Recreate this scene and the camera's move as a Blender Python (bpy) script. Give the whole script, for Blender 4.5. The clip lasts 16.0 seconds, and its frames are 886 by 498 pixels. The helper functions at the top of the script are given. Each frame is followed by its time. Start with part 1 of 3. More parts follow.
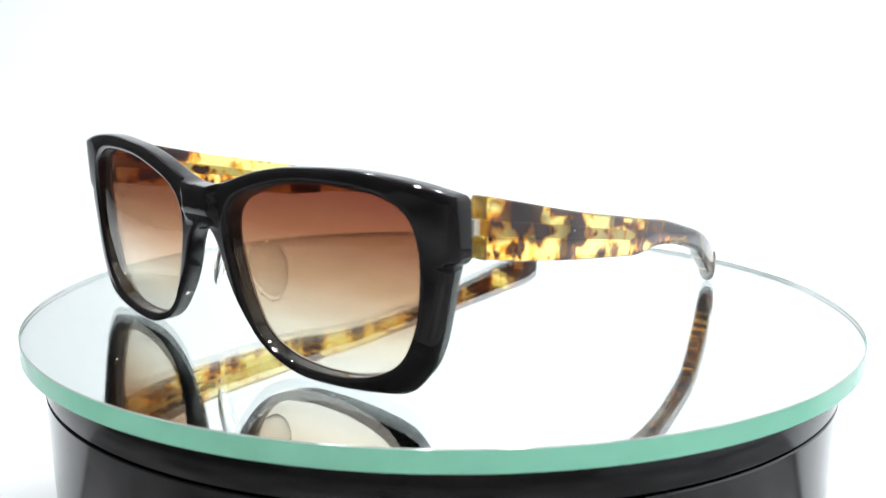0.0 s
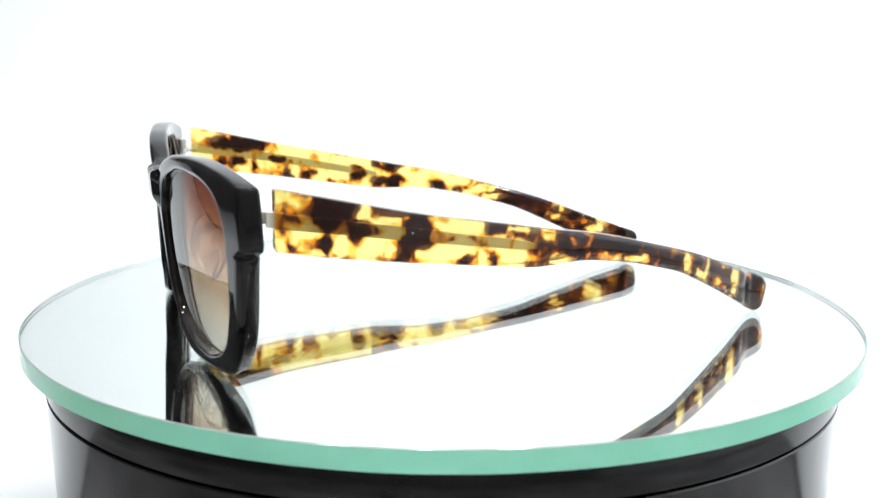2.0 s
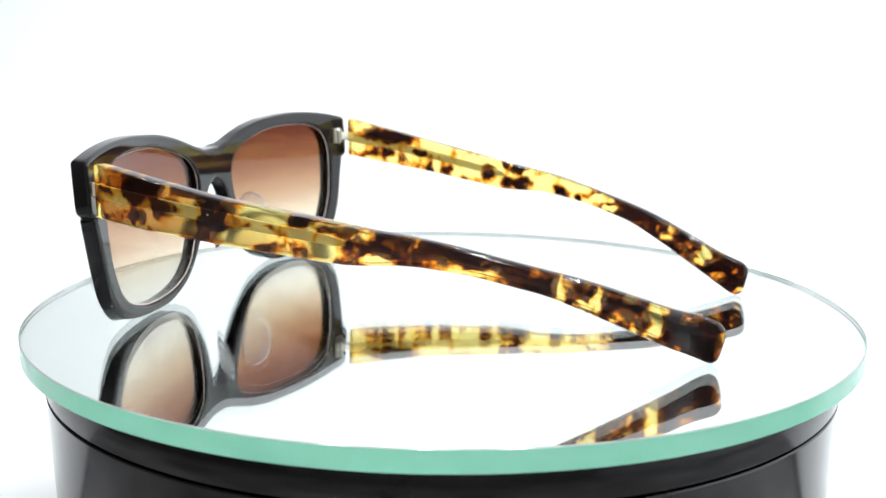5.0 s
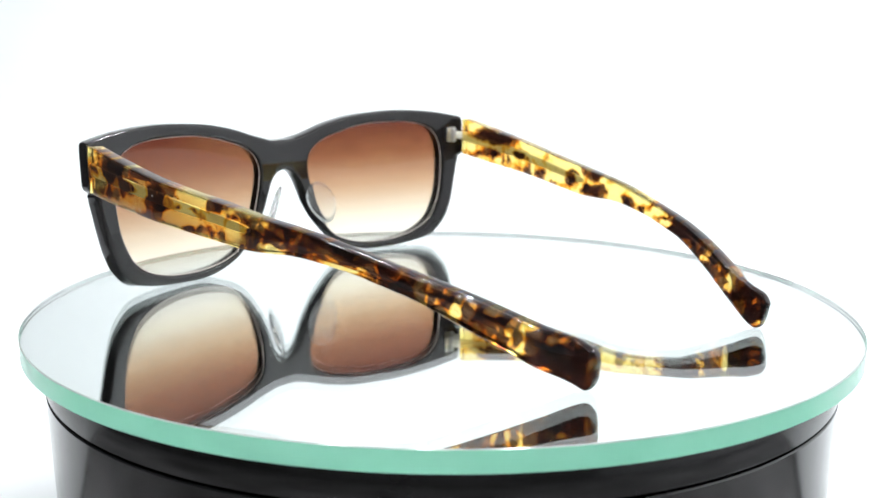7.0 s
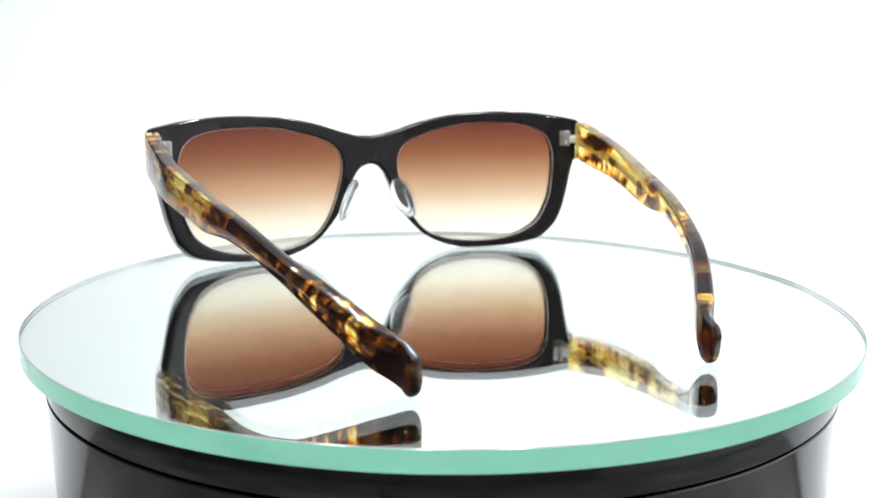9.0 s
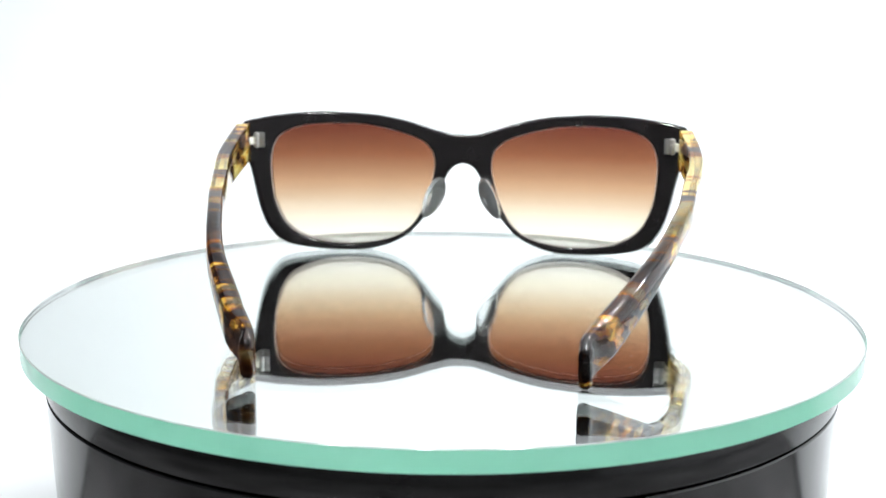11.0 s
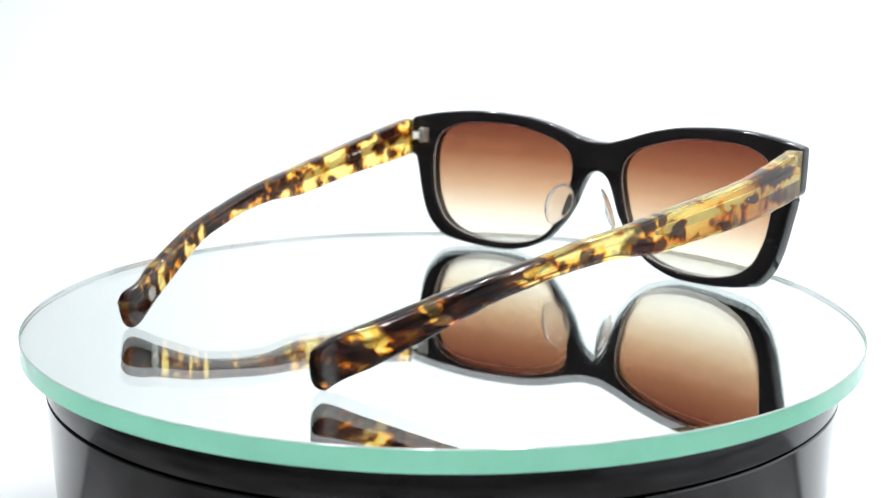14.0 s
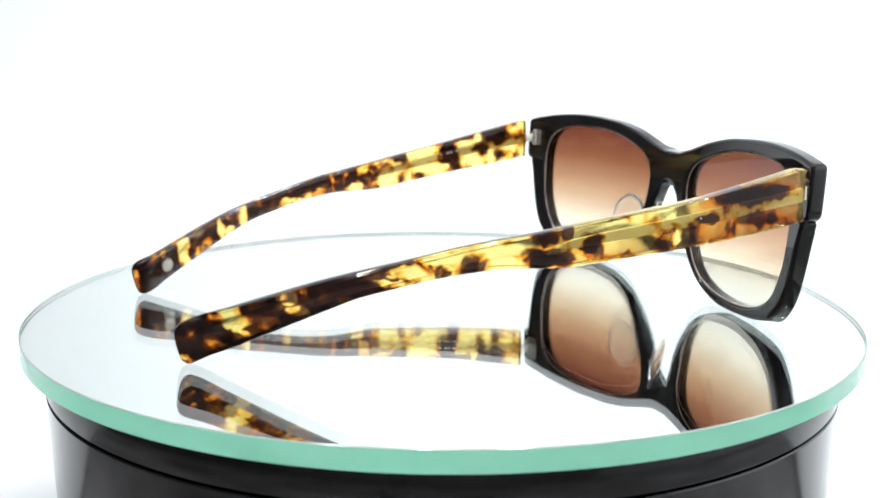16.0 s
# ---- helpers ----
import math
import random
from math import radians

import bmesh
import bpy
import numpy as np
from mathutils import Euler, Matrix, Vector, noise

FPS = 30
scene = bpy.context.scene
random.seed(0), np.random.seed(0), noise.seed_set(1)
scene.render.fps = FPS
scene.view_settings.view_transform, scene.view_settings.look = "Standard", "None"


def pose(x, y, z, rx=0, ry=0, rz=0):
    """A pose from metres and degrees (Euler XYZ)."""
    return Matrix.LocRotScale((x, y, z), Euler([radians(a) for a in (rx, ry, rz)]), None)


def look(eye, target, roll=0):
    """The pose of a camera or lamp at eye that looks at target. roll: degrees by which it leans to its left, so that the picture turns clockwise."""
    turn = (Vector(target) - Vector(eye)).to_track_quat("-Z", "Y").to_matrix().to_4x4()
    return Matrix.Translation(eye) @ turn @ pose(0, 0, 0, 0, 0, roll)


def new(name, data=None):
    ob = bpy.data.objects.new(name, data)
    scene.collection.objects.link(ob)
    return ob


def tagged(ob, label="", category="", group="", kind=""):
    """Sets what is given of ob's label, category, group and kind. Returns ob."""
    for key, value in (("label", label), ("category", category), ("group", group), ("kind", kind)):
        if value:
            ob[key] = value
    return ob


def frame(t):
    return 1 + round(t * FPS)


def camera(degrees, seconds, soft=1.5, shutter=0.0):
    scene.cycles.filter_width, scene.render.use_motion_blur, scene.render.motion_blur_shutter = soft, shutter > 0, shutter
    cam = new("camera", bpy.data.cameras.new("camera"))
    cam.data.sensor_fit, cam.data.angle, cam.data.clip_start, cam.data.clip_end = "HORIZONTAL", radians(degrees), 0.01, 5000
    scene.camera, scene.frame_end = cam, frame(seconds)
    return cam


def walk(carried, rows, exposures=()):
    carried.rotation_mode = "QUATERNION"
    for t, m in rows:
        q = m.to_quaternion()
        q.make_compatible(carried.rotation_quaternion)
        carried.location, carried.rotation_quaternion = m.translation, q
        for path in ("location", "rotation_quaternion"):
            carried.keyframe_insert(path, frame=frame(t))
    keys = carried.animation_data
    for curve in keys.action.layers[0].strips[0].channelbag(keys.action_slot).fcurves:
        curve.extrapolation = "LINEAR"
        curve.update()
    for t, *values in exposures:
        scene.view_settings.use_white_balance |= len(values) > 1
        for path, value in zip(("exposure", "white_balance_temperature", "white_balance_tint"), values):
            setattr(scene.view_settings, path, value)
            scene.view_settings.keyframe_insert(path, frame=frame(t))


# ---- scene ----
# ---- the camera stands still; the turntable turns before it ----
SPEED = -12.59                     # degrees a second, clockwise from above
CAM = pose(0, -0.3046, 0.0746, 90 - 11.169, 0, 0.03) @ pose(0, 0, 0, 0, 0, 0.504)
cam = camera(43.31, 16.0)
cam.data.dof.use_dof, cam.data.dof.focus_distance, cam.data.dof.aperture_fstop = True, 0.268, 24.0
walk(cam, [(0.0, CAM), (16.0, CAM)], [(0.0, 0.2), (16.0, 0.2)])

# ---- world, lamps ----
world = bpy.data.worlds.new("room")
scene.world = world
world.use_nodes = True
world.node_tree.nodes["Background"].inputs[0].default_value = (0.75, 0.85, 1.0, 1)
world.node_tree.nodes["Background"].inputs[1].default_value = 0.05


def area_lamp(name, eye, target, sx, sy, power, colour):
    data = bpy.data.lights.new(name, "AREA")
    data.shape, data.size, data.size_y, data.energy, data.color = "RECTANGLE", sx, sy, power, colour
    ob = new(name, data)
    ob.matrix_world = look(eye, target)
    return ob


# a soft panel over the backdrop, a soft panel at the east side, and rows of small LED spots above
area_lamp("ceiling_panel", (0.08, 0.16, 0.535), (0.08, 0.16, 0), 0.60, 0.42, 0.3, (0.98, 0.99, 1.0))
area_lamp("side_panel", (0.44, 0.0, 0.27), (0, 0.0, 0.23), 0.66, 0.36, 0.3, (0.95, 0.98, 1.0))
for sx in (-0.21, -0.03, 0.14, 0.31):
    for sy in (-0.30, -0.06, 0.20):
        spot = area_lamp("led_spot", (sx, sy, 0.52), (sx * 0.3, sy * 0.3, 0), 0.022, 0.022, 0.50, (0.98, 0.99, 1.0))
        spot.data.shape = "DISK"

MM = 0.001


# ---- materials ----
def material(name):
    m = bpy.data.materials.new(name)
    m.use_nodes = True
    return m, m.node_tree.nodes, m.node_tree.links, m.node_tree.nodes["Principled BSDF"]


def link_noise(nodes, links, scale, detail=3.0, rough=0.55, stretch=(1, 1, 1)):
    co = nodes.new("ShaderNodeTexCoord")
    mp = nodes.new("ShaderNodeMapping")
    mp.inputs["Scale"].default_value = stretch
    nz = nodes.new("ShaderNodeTexNoise")
    nz.inputs["Scale"].default_value, nz.inputs["Detail"].default_value, nz.inputs["Roughness"].default_value = scale, detail, rough
    links.new(co.outputs["Object"], mp.inputs["Vector"])
    links.new(mp.outputs["Vector"], nz.inputs["Vector"])
    return nz


def ramp(nodes, links, source, stops):
    r = nodes.new("ShaderNodeValToRGB")
    while len(r.color_ramp.elements) < len(stops):
        r.color_ramp.elements.new(0.5)
    for e, (at, colour) in zip(r.color_ramp.elements, stops):
        e.position, e.color = at, (*colour, 1)
    links.new(source, r.inputs["Fac"])
    return r


def plain(name, colour, rough, metal=0.0, vary=0.06, scale=200.0, bump=0.0, coat=0.0, spec=0.5):
    m, nodes, links, b = material(name)
    nz = link_noise(nodes, links, scale)
    lo, hi = [c * (1 - vary) for c in colour], [min(1, c * (1 + vary)) for c in colour]
    links.new(ramp(nodes, links, nz.outputs["Fac"], [(0.3, lo), (0.7, hi)]).outputs["Color"], b.inputs["Base Color"])
    rr = nodes.new("ShaderNodeMapRange")
    rr.inputs["To Min"].default_value, rr.inputs["To Max"].default_value = rough * 0.8, rough * 1.25
    links.new(link_noise(nodes, links, scale * 0.23, 5).outputs["Fac"], rr.inputs["Value"])
    links.new(rr.outputs["Result"], b.inputs["Roughness"])
    b.inputs["Metallic"].default_value, b.inputs["Coat Weight"].default_value = metal, coat
    b.inputs["Specular IOR Level"].default_value = spec
    if bump:
        bp = nodes.new("ShaderNodeBump")
        bp.inputs["Strength"].default_value, bp.inputs["Distance"].default_value = bump, 0.0005
        links.new(nz.outputs["Fac"], bp.inputs["Height"])
        links.new(bp.outputs["Normal"], b.inputs["Normal"])
    return m


CLOTH = plain("white_tent_cloth", (0.85, 0.878, 0.892), 0.9, vary=0.012, scale=14, bump=0.05)
DARK_ROOM = plain("grey_room_wall", (0.20, 0.20, 0.205), 0.8, vary=0.35, scale=3)
DARK_SIDE = plain("dark_side_wall", (0.05, 0.05, 0.052), 0.9, vary=0.3, scale=8)
TABLE = plain("grey_table_top", (0.25, 0.25, 0.255), 0.5, vary=0.75, scale=13)
BLACK_PLASTIC = plain("gloss_black_plastic", (0.013, 0.0125, 0.0125), 0.13, vary=0.3, scale=60, spec=0.5)
BLACK_SEAM = plain("matt_black_seam", (0.004, 0.004, 0.004), 0.7, vary=0.2)
BLACK_ACETATE = plain("polished_black_acetate", (0.012, 0.0105, 0.011), 0.03, vary=0.3, scale=120, spec=0.5)
STEEL = plain("polished_steel", (0.74, 0.74, 0.72), 0.28, metal=1.0, scale=400)
CORE = plain("brushed_nickel_core", (0.92, 0.91, 0.80), 0.4, metal=0.1, scale=300)
# the light that the lens bevel catches, painted as a pale colour
LENS_GLINT = plain("lens_bevel_glint", (0.66, 0.58, 0.54), 0.25, vary=0.2, scale=200)
DUST = plain("pale_dust", (0.6, 0.6, 0.58), 0.9)
SILVER = plain("silver_foil", (0.75, 0.75, 0.74), 0.3, metal=0.9, scale=500)
PEWTER = plain("dull_silver_emblem", (0.52, 0.51, 0.47), 0.42, metal=0.85, scale=500)
SILVERING = plain("mirror_silvering", (0.915, 0.95, 0.935), 0.0, metal=1.0, vary=0.004, scale=8)


def clear_glass(name, colour, rough, ior):
    m, nodes, links, b = material(name)
    b.inputs["Base Color"].default_value = (*colour, 1)
    b.inputs["Roughness"].default_value, b.inputs["IOR"].default_value = rough, ior
    b.inputs["Transmission Weight"].default_value = 1.0
    return m


PLATE_GLASS = clear_glass("float_glass", (0.985, 0.995, 0.99), 0.0, 1.5)


def ground_edge(name, low, high):
    """Ground green glass: it scatters the light that comes out of the plate."""
    m, nodes, links, b = material(name)
    nodes.remove(b)
    nz = link_noise(nodes, links, 90, 4)
    col = ramp(nodes, links, nz.outputs["Fac"], [(0.3, low), (0.7, high)])
    df, tr, mx = nodes.new("ShaderNodeBsdfDiffuse"), nodes.new("ShaderNodeBsdfTranslucent"), nodes.new("ShaderNodeMixShader")
    gl, fr, top = nodes.new("ShaderNodeBsdfGlossy"), nodes.new("ShaderNodeFresnel"), nodes.new("ShaderNodeMixShader")
    links.new(col.outputs["Color"], df.inputs["Color"])
    links.new(col.outputs["Color"], tr.inputs["Color"])
    mx.inputs["Fac"].default_value, gl.inputs["Roughness"].default_value, fr.inputs["IOR"].default_value = 0.75, 0.12, 1.5
    links.new(df.outputs["BSDF"], mx.inputs[1])
    links.new(tr.outputs["BSDF"], mx.inputs[2])
    links.new(fr.outputs["Fac"], top.inputs["Fac"])
    links.new(mx.outputs["Shader"], top.inputs[1])
    links.new(gl.outputs["BSDF"], top.inputs[2])
    links.new(top.outputs["Shader"], nodes["Material Output"].inputs["Surface"])
    return m


EDGE_GLASS = ground_edge("green_ground_glass_edge", (0.36, 0.88, 0.66), (0.40, 0.91, 0.70))
BEVEL_GLASS = ground_edge("grey_green_glass_bevel", (0.66, 0.76, 0.72), (0.74, 0.83, 0.79))
PAD_GLASS = clear_glass("clear_silicone", (0.985, 0.99, 0.995), 0.02, 1.40)
PAD_GLASS.node_tree.nodes["Principled BSDF"].inputs["Transmission Weight"].default_value = 0.93


def lens_material():
    """Brown tint, dark at the top and nearly clear at the bottom, with a thin gloss."""
    m, nodes, links, b = material("gradient_brown_lens")
    nodes.remove(b)
    co = nodes.new("ShaderNodeTexCoord")
    xyz = nodes.new("ShaderNodeSeparateXYZ")
    links.new(co.outputs["Object"], xyz.inputs["Vector"])
    rng = nodes.new("ShaderNodeMapRange")
    rng.inputs["From Min"].default_value, rng.inputs["From Max"].default_value = 0.002, 0.044
    nz = link_noise(nodes, links, 30)
    mix = nodes.new("ShaderNodeMath")
    mix.operation = "MULTIPLY_ADD"
    mix.inputs[1].default_value = 0.03
    links.new(nz.outputs["Fac"], mix.inputs[0])
    links.new(xyz.outputs["Z"], rng.inputs["Value"])
    links.new(rng.outputs["Result"], mix.inputs[2])
    tint = ramp(nodes, links, mix.outputs["Value"], [(0.0, (0.95, 0.935, 0.90)), (0.24, (0.90, 0.835, 0.735)), (0.5, (0.715, 0.555, 0.42)),
                                                     (0.75, (0.505, 0.31, 0.215)), (1.0, (0.365, 0.18, 0.14))])
    tr, gl, mx, fr, out = (nodes.new("ShaderNode" + n) for n in ("BsdfTransparent", "BsdfGlossy", "MixShader", "LayerWeight", "OutputMaterial"))
    fr.inputs["Blend"].default_value = 0.5
    pw = nodes.new("ShaderNodeMath")
    pw.operation = "POWER"
    pw.inputs[1].default_value = 4.5
    sc = nodes.new("ShaderNodeMapRange")
    sc.inputs["To Min"].default_value, sc.inputs["To Max"].default_value = 0.03, 0.9
    links.new(fr.outputs["Facing"], pw.inputs[0])
    links.new(pw.outputs["Value"], sc.inputs["Value"])
    gl.inputs["Roughness"].default_value = 0.02
    links.new(tint.outputs["Color"], tr.inputs["Color"])
    links.new(sc.outputs["Result"], mx.inputs["Fac"])
    links.new(tr.outputs["BSDF"], mx.inputs[1])
    links.new(gl.outputs["BSDF"], mx.inputs[2])
    links.new(mx.outputs["Shader"], nodes["Material Output"].inputs["Surface"])
    nodes.remove(out)
    return m


LENS = lens_material()


def tortoise(name, shift, front, end, turn, blobs):
    """Amber acetate with dark brown flakes. blobs: the largest flakes, (along, height, half length, half height, weight) in mm; negative: amber.
    turn: where along the temple the amber gives way to the dark end."""
    m, nodes, links, b = material(name)
    co = nodes.new("ShaderNodeTexCoord")
    warp = nodes.new("ShaderNodeTexNoise")
    warp.inputs["Scale"].default_value, warp.inputs["Detail"].default_value = 230, 1.5
    add = nodes.new("ShaderNodeVectorMath")
    add.operation = "MULTIPLY_ADD"
    add.inputs[1].default_value = (0.001, 0.0036, 0.0036)
    flat = nodes.new("ShaderNodeVectorMath")
    flat.operation = "MULTIPLY"
    flat.inputs[1].default_value = (0.25, 1, 1)
    off = nodes.new("ShaderNodeVectorMath")
    off.inputs[1].default_value = (0, shift - 0.0018, -0.0018)
    links.new(co.outputs["Object"], flat.inputs[0])
    links.new(flat.outputs[0], warp.inputs["Vector"])
    links.new(warp.outputs["Color"], add.inputs[0])
    links.new(flat.outputs[0], add.inputs[2])
    links.new(add.outputs[0], off.inputs[0])
    nz = nodes.new("ShaderNodeTexNoise")
    nz.inputs["Scale"].default_value, nz.inputs["Detail"].default_value, nz.inputs["Roughness"].default_value = 250, 2.0, 0.5
    links.new(off.outputs[0], nz.inputs["Vector"])
    xyz = nodes.new("ShaderNodeSeparateXYZ")
    links.new(co.outputs["Object"], xyz.inputs["Vector"])
    rng = nodes.new("ShaderNodeMapRange")                # darker towards the tips
    rng.interpolation_type = "SMOOTHSTEP"
    rng.inputs["From Min"].default_value, rng.inputs["From Max"].default_value = (turn - 75) * MM, (turn - 50) * MM
    rng.inputs["To Min"].default_value, rng.inputs["To Max"].default_value = front, end
    links.new(xyz.outputs["Y"], rng.inputs["Value"])
    total = nodes.new("ShaderNodeMath")
    bold = nodes.new("ShaderNodeMath")                   # crisper flakes
    bold.operation = "MULTIPLY_ADD"
    bold.inputs[1].default_value, bold.inputs[2].default_value = 1.15, -0.075
    links.new(nz.outputs["Fac"], bold.inputs[0])
    links.new(bold.outputs[0], total.inputs[0])
    links.new(rng.outputs["Result"], total.inputs[1])
    for along, height, ry, rz, weight in blobs:
        d = nodes.new("ShaderNodeVectorMath")
        d.operation = "SUBTRACT"
        d.inputs[1].default_value = (0, (along - 63.7) * MM + shift, height * MM)
        links.new(off.outputs[0], d.inputs[0])
        s = nodes.new("ShaderNodeVectorMath")
        s.operation = "MULTIPLY"
        s.inputs[1].default_value = (0, 1 / (ry * MM), 1 / (rz * MM))
        links.new(d.outputs[0], s.inputs[0])
        ln = nodes.new("ShaderNodeVectorMath")
        ln.operation = "LENGTH"
        links.new(s.outputs[0], ln.inputs[0])
        w = nodes.new("ShaderNodeMapRange")
        w.inputs["From Min"].default_value, w.inputs["From Max"].default_value = 0.65, 1.25
        w.inputs["To Min"].default_value, w.inputs["To Max"].default_value = weight, 0
        links.new(ln.outputs["Value"], w.inputs["Value"])
        acc = nodes.new("ShaderNodeMath")
        links.new(total.outputs[0], acc.inputs[0])
        links.new(w.outputs["Result"], acc.inputs[1])
        total = acc
    col = ramp(nodes, links, total.outputs[0], [(0.41, (1.0, 0.84, 0.29)), (0.465, (0.98, 0.56, 0.045)), (0.525, (0.78, 0.23, 0.011)),
                                               (0.58, (0.24, 0.042, 0.005)), (0.63, (0.014, 0.004, 0.003))])
    links.new(col.outputs["Color"], b.inputs["Base Color"])
    b.inputs["Roughness"].default_value, b.inputs["IOR"].default_value = 0.09, 1.49
    b.inputs["Transmission Weight"].default_value = 0.96
    return m


# the largest flakes of each temple: dark ones and amber ones
DARK_A = [
    (9, 42.1, 3.1, 1.4, 0.12), (15.7, 38.5, 5.5, 3.7, 0.3), (22, 34.7, 4.3, 1.6, 0.25), (13.8, 31.2, 2.1, 1.9, 0.25), (8.7, 31.5, 3, 2, 0.1),
    (30.7, 38.2, 7.7, 1.5, 0.3), (33.6, 33.6, 2.5, 3.5, 0.3), (30, 29, 3, 1.5, 0.12), (52.8, 32.6, 2.5, 2.2, 0.25), (61.3, 30.1, 5, 1, 0.16),
    (51.8, 26.1, 1.9, 1.9, 0.16), (44.7, 26.3, 1.9, 1.2, 0.12), (64.5, 26.8, 3.4, 1.9, 0.22), (82.5, 26.4, 18.1, 2, 0.15), (139.2, 4, 2.9, 1.6, 0.1)]
AMBER_A = [
    (4.1, 40.4, 1.7, 3.4, -0.12), (4.1, 31.6, 1.7, 2.5, -0.3), (21.4, 38.4, 1.6, 2, -0.32), (44.7, 33.8, 5.2, 2.5, -0.3),
    (40.8, 28.5, 6.6, 2.1, -0.3), (27.9, 29.6, 1.7, 1.8, -0.25), (23.3, 30.6, 2, 1.8, -0.25), (26.8, 35.9, 2.7, 1, -0.2),
    (17.3, 31.9, 1.5, 2.1, -0.22), (61.2, 31.7, 5.7, 1, -0.22), (49.1, 26.4, 1.4, 2.5, -0.3), (59.4, 25.6, 1.6, 2.1, -0.28),
    (69.1, 23.9, 3, 1.2, -0.35), (90.2, 21.7, 5.1, 0.9, -0.3), (108.7, 18.2, 1.6, 2.7, -0.35), (113.4, 15.1, 1.8, 1.1, -0.3),
    (116.5, 16, 1.4, 3, -0.22), (123.8, 15.4, 1.7, 1.5, -0.3), (128.4, 10.6, 1.9, 4.3, -0.33)]
DARK_B = [
    (19.4, 38.2, 9.9, 2.5, 0.3), (29.9, 34.8, 2.1, 2.4, 0.14), (30.8, 32.8, 2.7, 1.1, 0.22), (15.9, 32.4, 4.6, 2.1, 0.25),
    (7.3, 32.1, 4.5, 1.5, 0.14), (24, 29.4, 1.5, 1.5, 0.16), (40.7, 28.3, 2.8, 2.6, 0.3), (33.2, 26.9, 2.6, 1.4, 0.22), (52.6, 33.4, 0.8, 0.8, 0.2),
    (56, 27.9, 2.6, 2.3, 0.28), (62.8, 30.6, 1.4, 1.6, 0.28), (68.2, 30.1, 3, 1.8, 0.28), (67.8, 24.9, 6.9, 2.1, 0.3), (82.5, 24.2, 2, 3, 0.3),
    (88.8, 21.7, 1.5, 0.9, 0.2), (109.5, 20.1, 7.4, 2.2, 0.12)]
AMBER_B = [
    (8.4, 40.8, 3.6, 1.5, -0.25), (8.4, 35.9, 4.5, 1.2, -0.25), (36.4, 35.6, 6.4, 2.7, -0.3), (50.5, 29, 4.7, 3.3, -0.3),
    (55.2, 32.4, 6.8, 1.2, -0.2), (36.7, 28.8, 1.1, 2.7, -0.2), (76.5, 24.9, 3.4, 3.3, -0.3), (88.5, 24.8, 3.9, 1.4, -0.34),
    (97.4, 22.4, 3.7, 1.4, -0.3), (101.4, 20, 3.3, 0.8, -0.32), (92.6, 21.1, 2, 1.1, -0.3), (121.1, 16.6, 1.6, 1.7, -0.36),
    (119.5, 13.4, 1.9, 1.1, -0.36), (131.8, 12.7, 2.1, 1.8, -0.4), (131.9, 9.6, 2.1, 1.2, -0.3), (130.5, 7.7, 2.7, 0.8, -0.22),
    (115.7, 19, 1.5, 0.8, -0.18), (141.6, 2, 1.4, 0.9, -0.25)]
TORTOISE_A = tortoise("tortoiseshell_acetate", 0.0, -0.02, 0.145, 72, DARK_A + AMBER_A)
TORTOISE_B = tortoise("tortoiseshell_acetate", 0.31, -0.09, 0.19, 97, DARK_B + AMBER_B)


# ---- mesh helpers ----
def part(name, bm, mat, parent, label="", smooth=35):
    me = bpy.data.meshes.new(name)
    if name not in ("glass_face", "bevel", "ground_edge", "silvering"):
        bmesh.ops.recalc_face_normals(bm, faces=bm.faces)
    bm.to_mesh(me)
    bm.free()
    for x in (mat if isinstance(mat, (list, tuple)) else [mat]):
        me.materials.append(x)
    me.shade_smooth()
    me.set_sharp_from_angle(angle=radians(smooth))
    ob = new(name, me)
    if parent:
        ob.parent = parent
    return tagged(ob, label)


def lathe(profile, segments=192, closed=False):
    """Turns (radius, height) points round the z axis."""
    bm = bmesh.new()
    rings = []
    for r, z in profile:
        if r < 1e-9:
            rings.append([bm.verts.new((0, 0, z))] * segments)
        else:
            rings.append([bm.verts.new((r * math.cos(2 * math.pi * k / segments), r * math.sin(2 * math.pi * k / segments), z)) for k in range(segments)])
    pairs = list(zip(rings, rings[1:])) + ([(rings[-1], rings[0])] if closed else [])
    for a, b in pairs:
        for k in range(segments):
            q = list(dict.fromkeys((a[k], a[(k + 1) % segments], b[(k + 1) % segments], b[k])))
            if len(q) > 2:
                bm.faces.new(q)
    bm.normal_update()
    return bm


def outward(bm):
    """Turns each face away from the middle of the disc's thickness."""
    for f in bm.faces:
        c = f.calc_center_median()
        if f.normal.dot(Vector((c.x, c.y, 40 * (c.z + THICK / 2)))) < 0:
            f.normal_flip()
    return bm


def rounded_box(sx, sy, sz, bevel, m=None, segments=2):
    bm = bmesh.new()
    bmesh.ops.create_cube(bm, size=1, matrix=Matrix.Diagonal((sx, sy, sz, 1)))
    bmesh.ops.bevel(bm, geom=bm.edges[:], offset=bevel, segments=segments, affect="EDGES", profile=0.5)
    if m:
        bm.transform(m)
    return bm


def loft(sections, closed_ends=True):
    bm = bmesh.new()
    rows = [[bm.verts.new(co) for co in s] for s in sections]
    n = len(rows[0])
    for a, b in zip(rows, rows[1:]):
        for k in range(n):
            bm.faces.new((a[k], a[(k + 1) % n], b[(k + 1) % n], b[k]))
    if closed_ends:
        bm.faces.new(rows[0][::-1])
        bm.faces.new(rows[-1])
    return bm


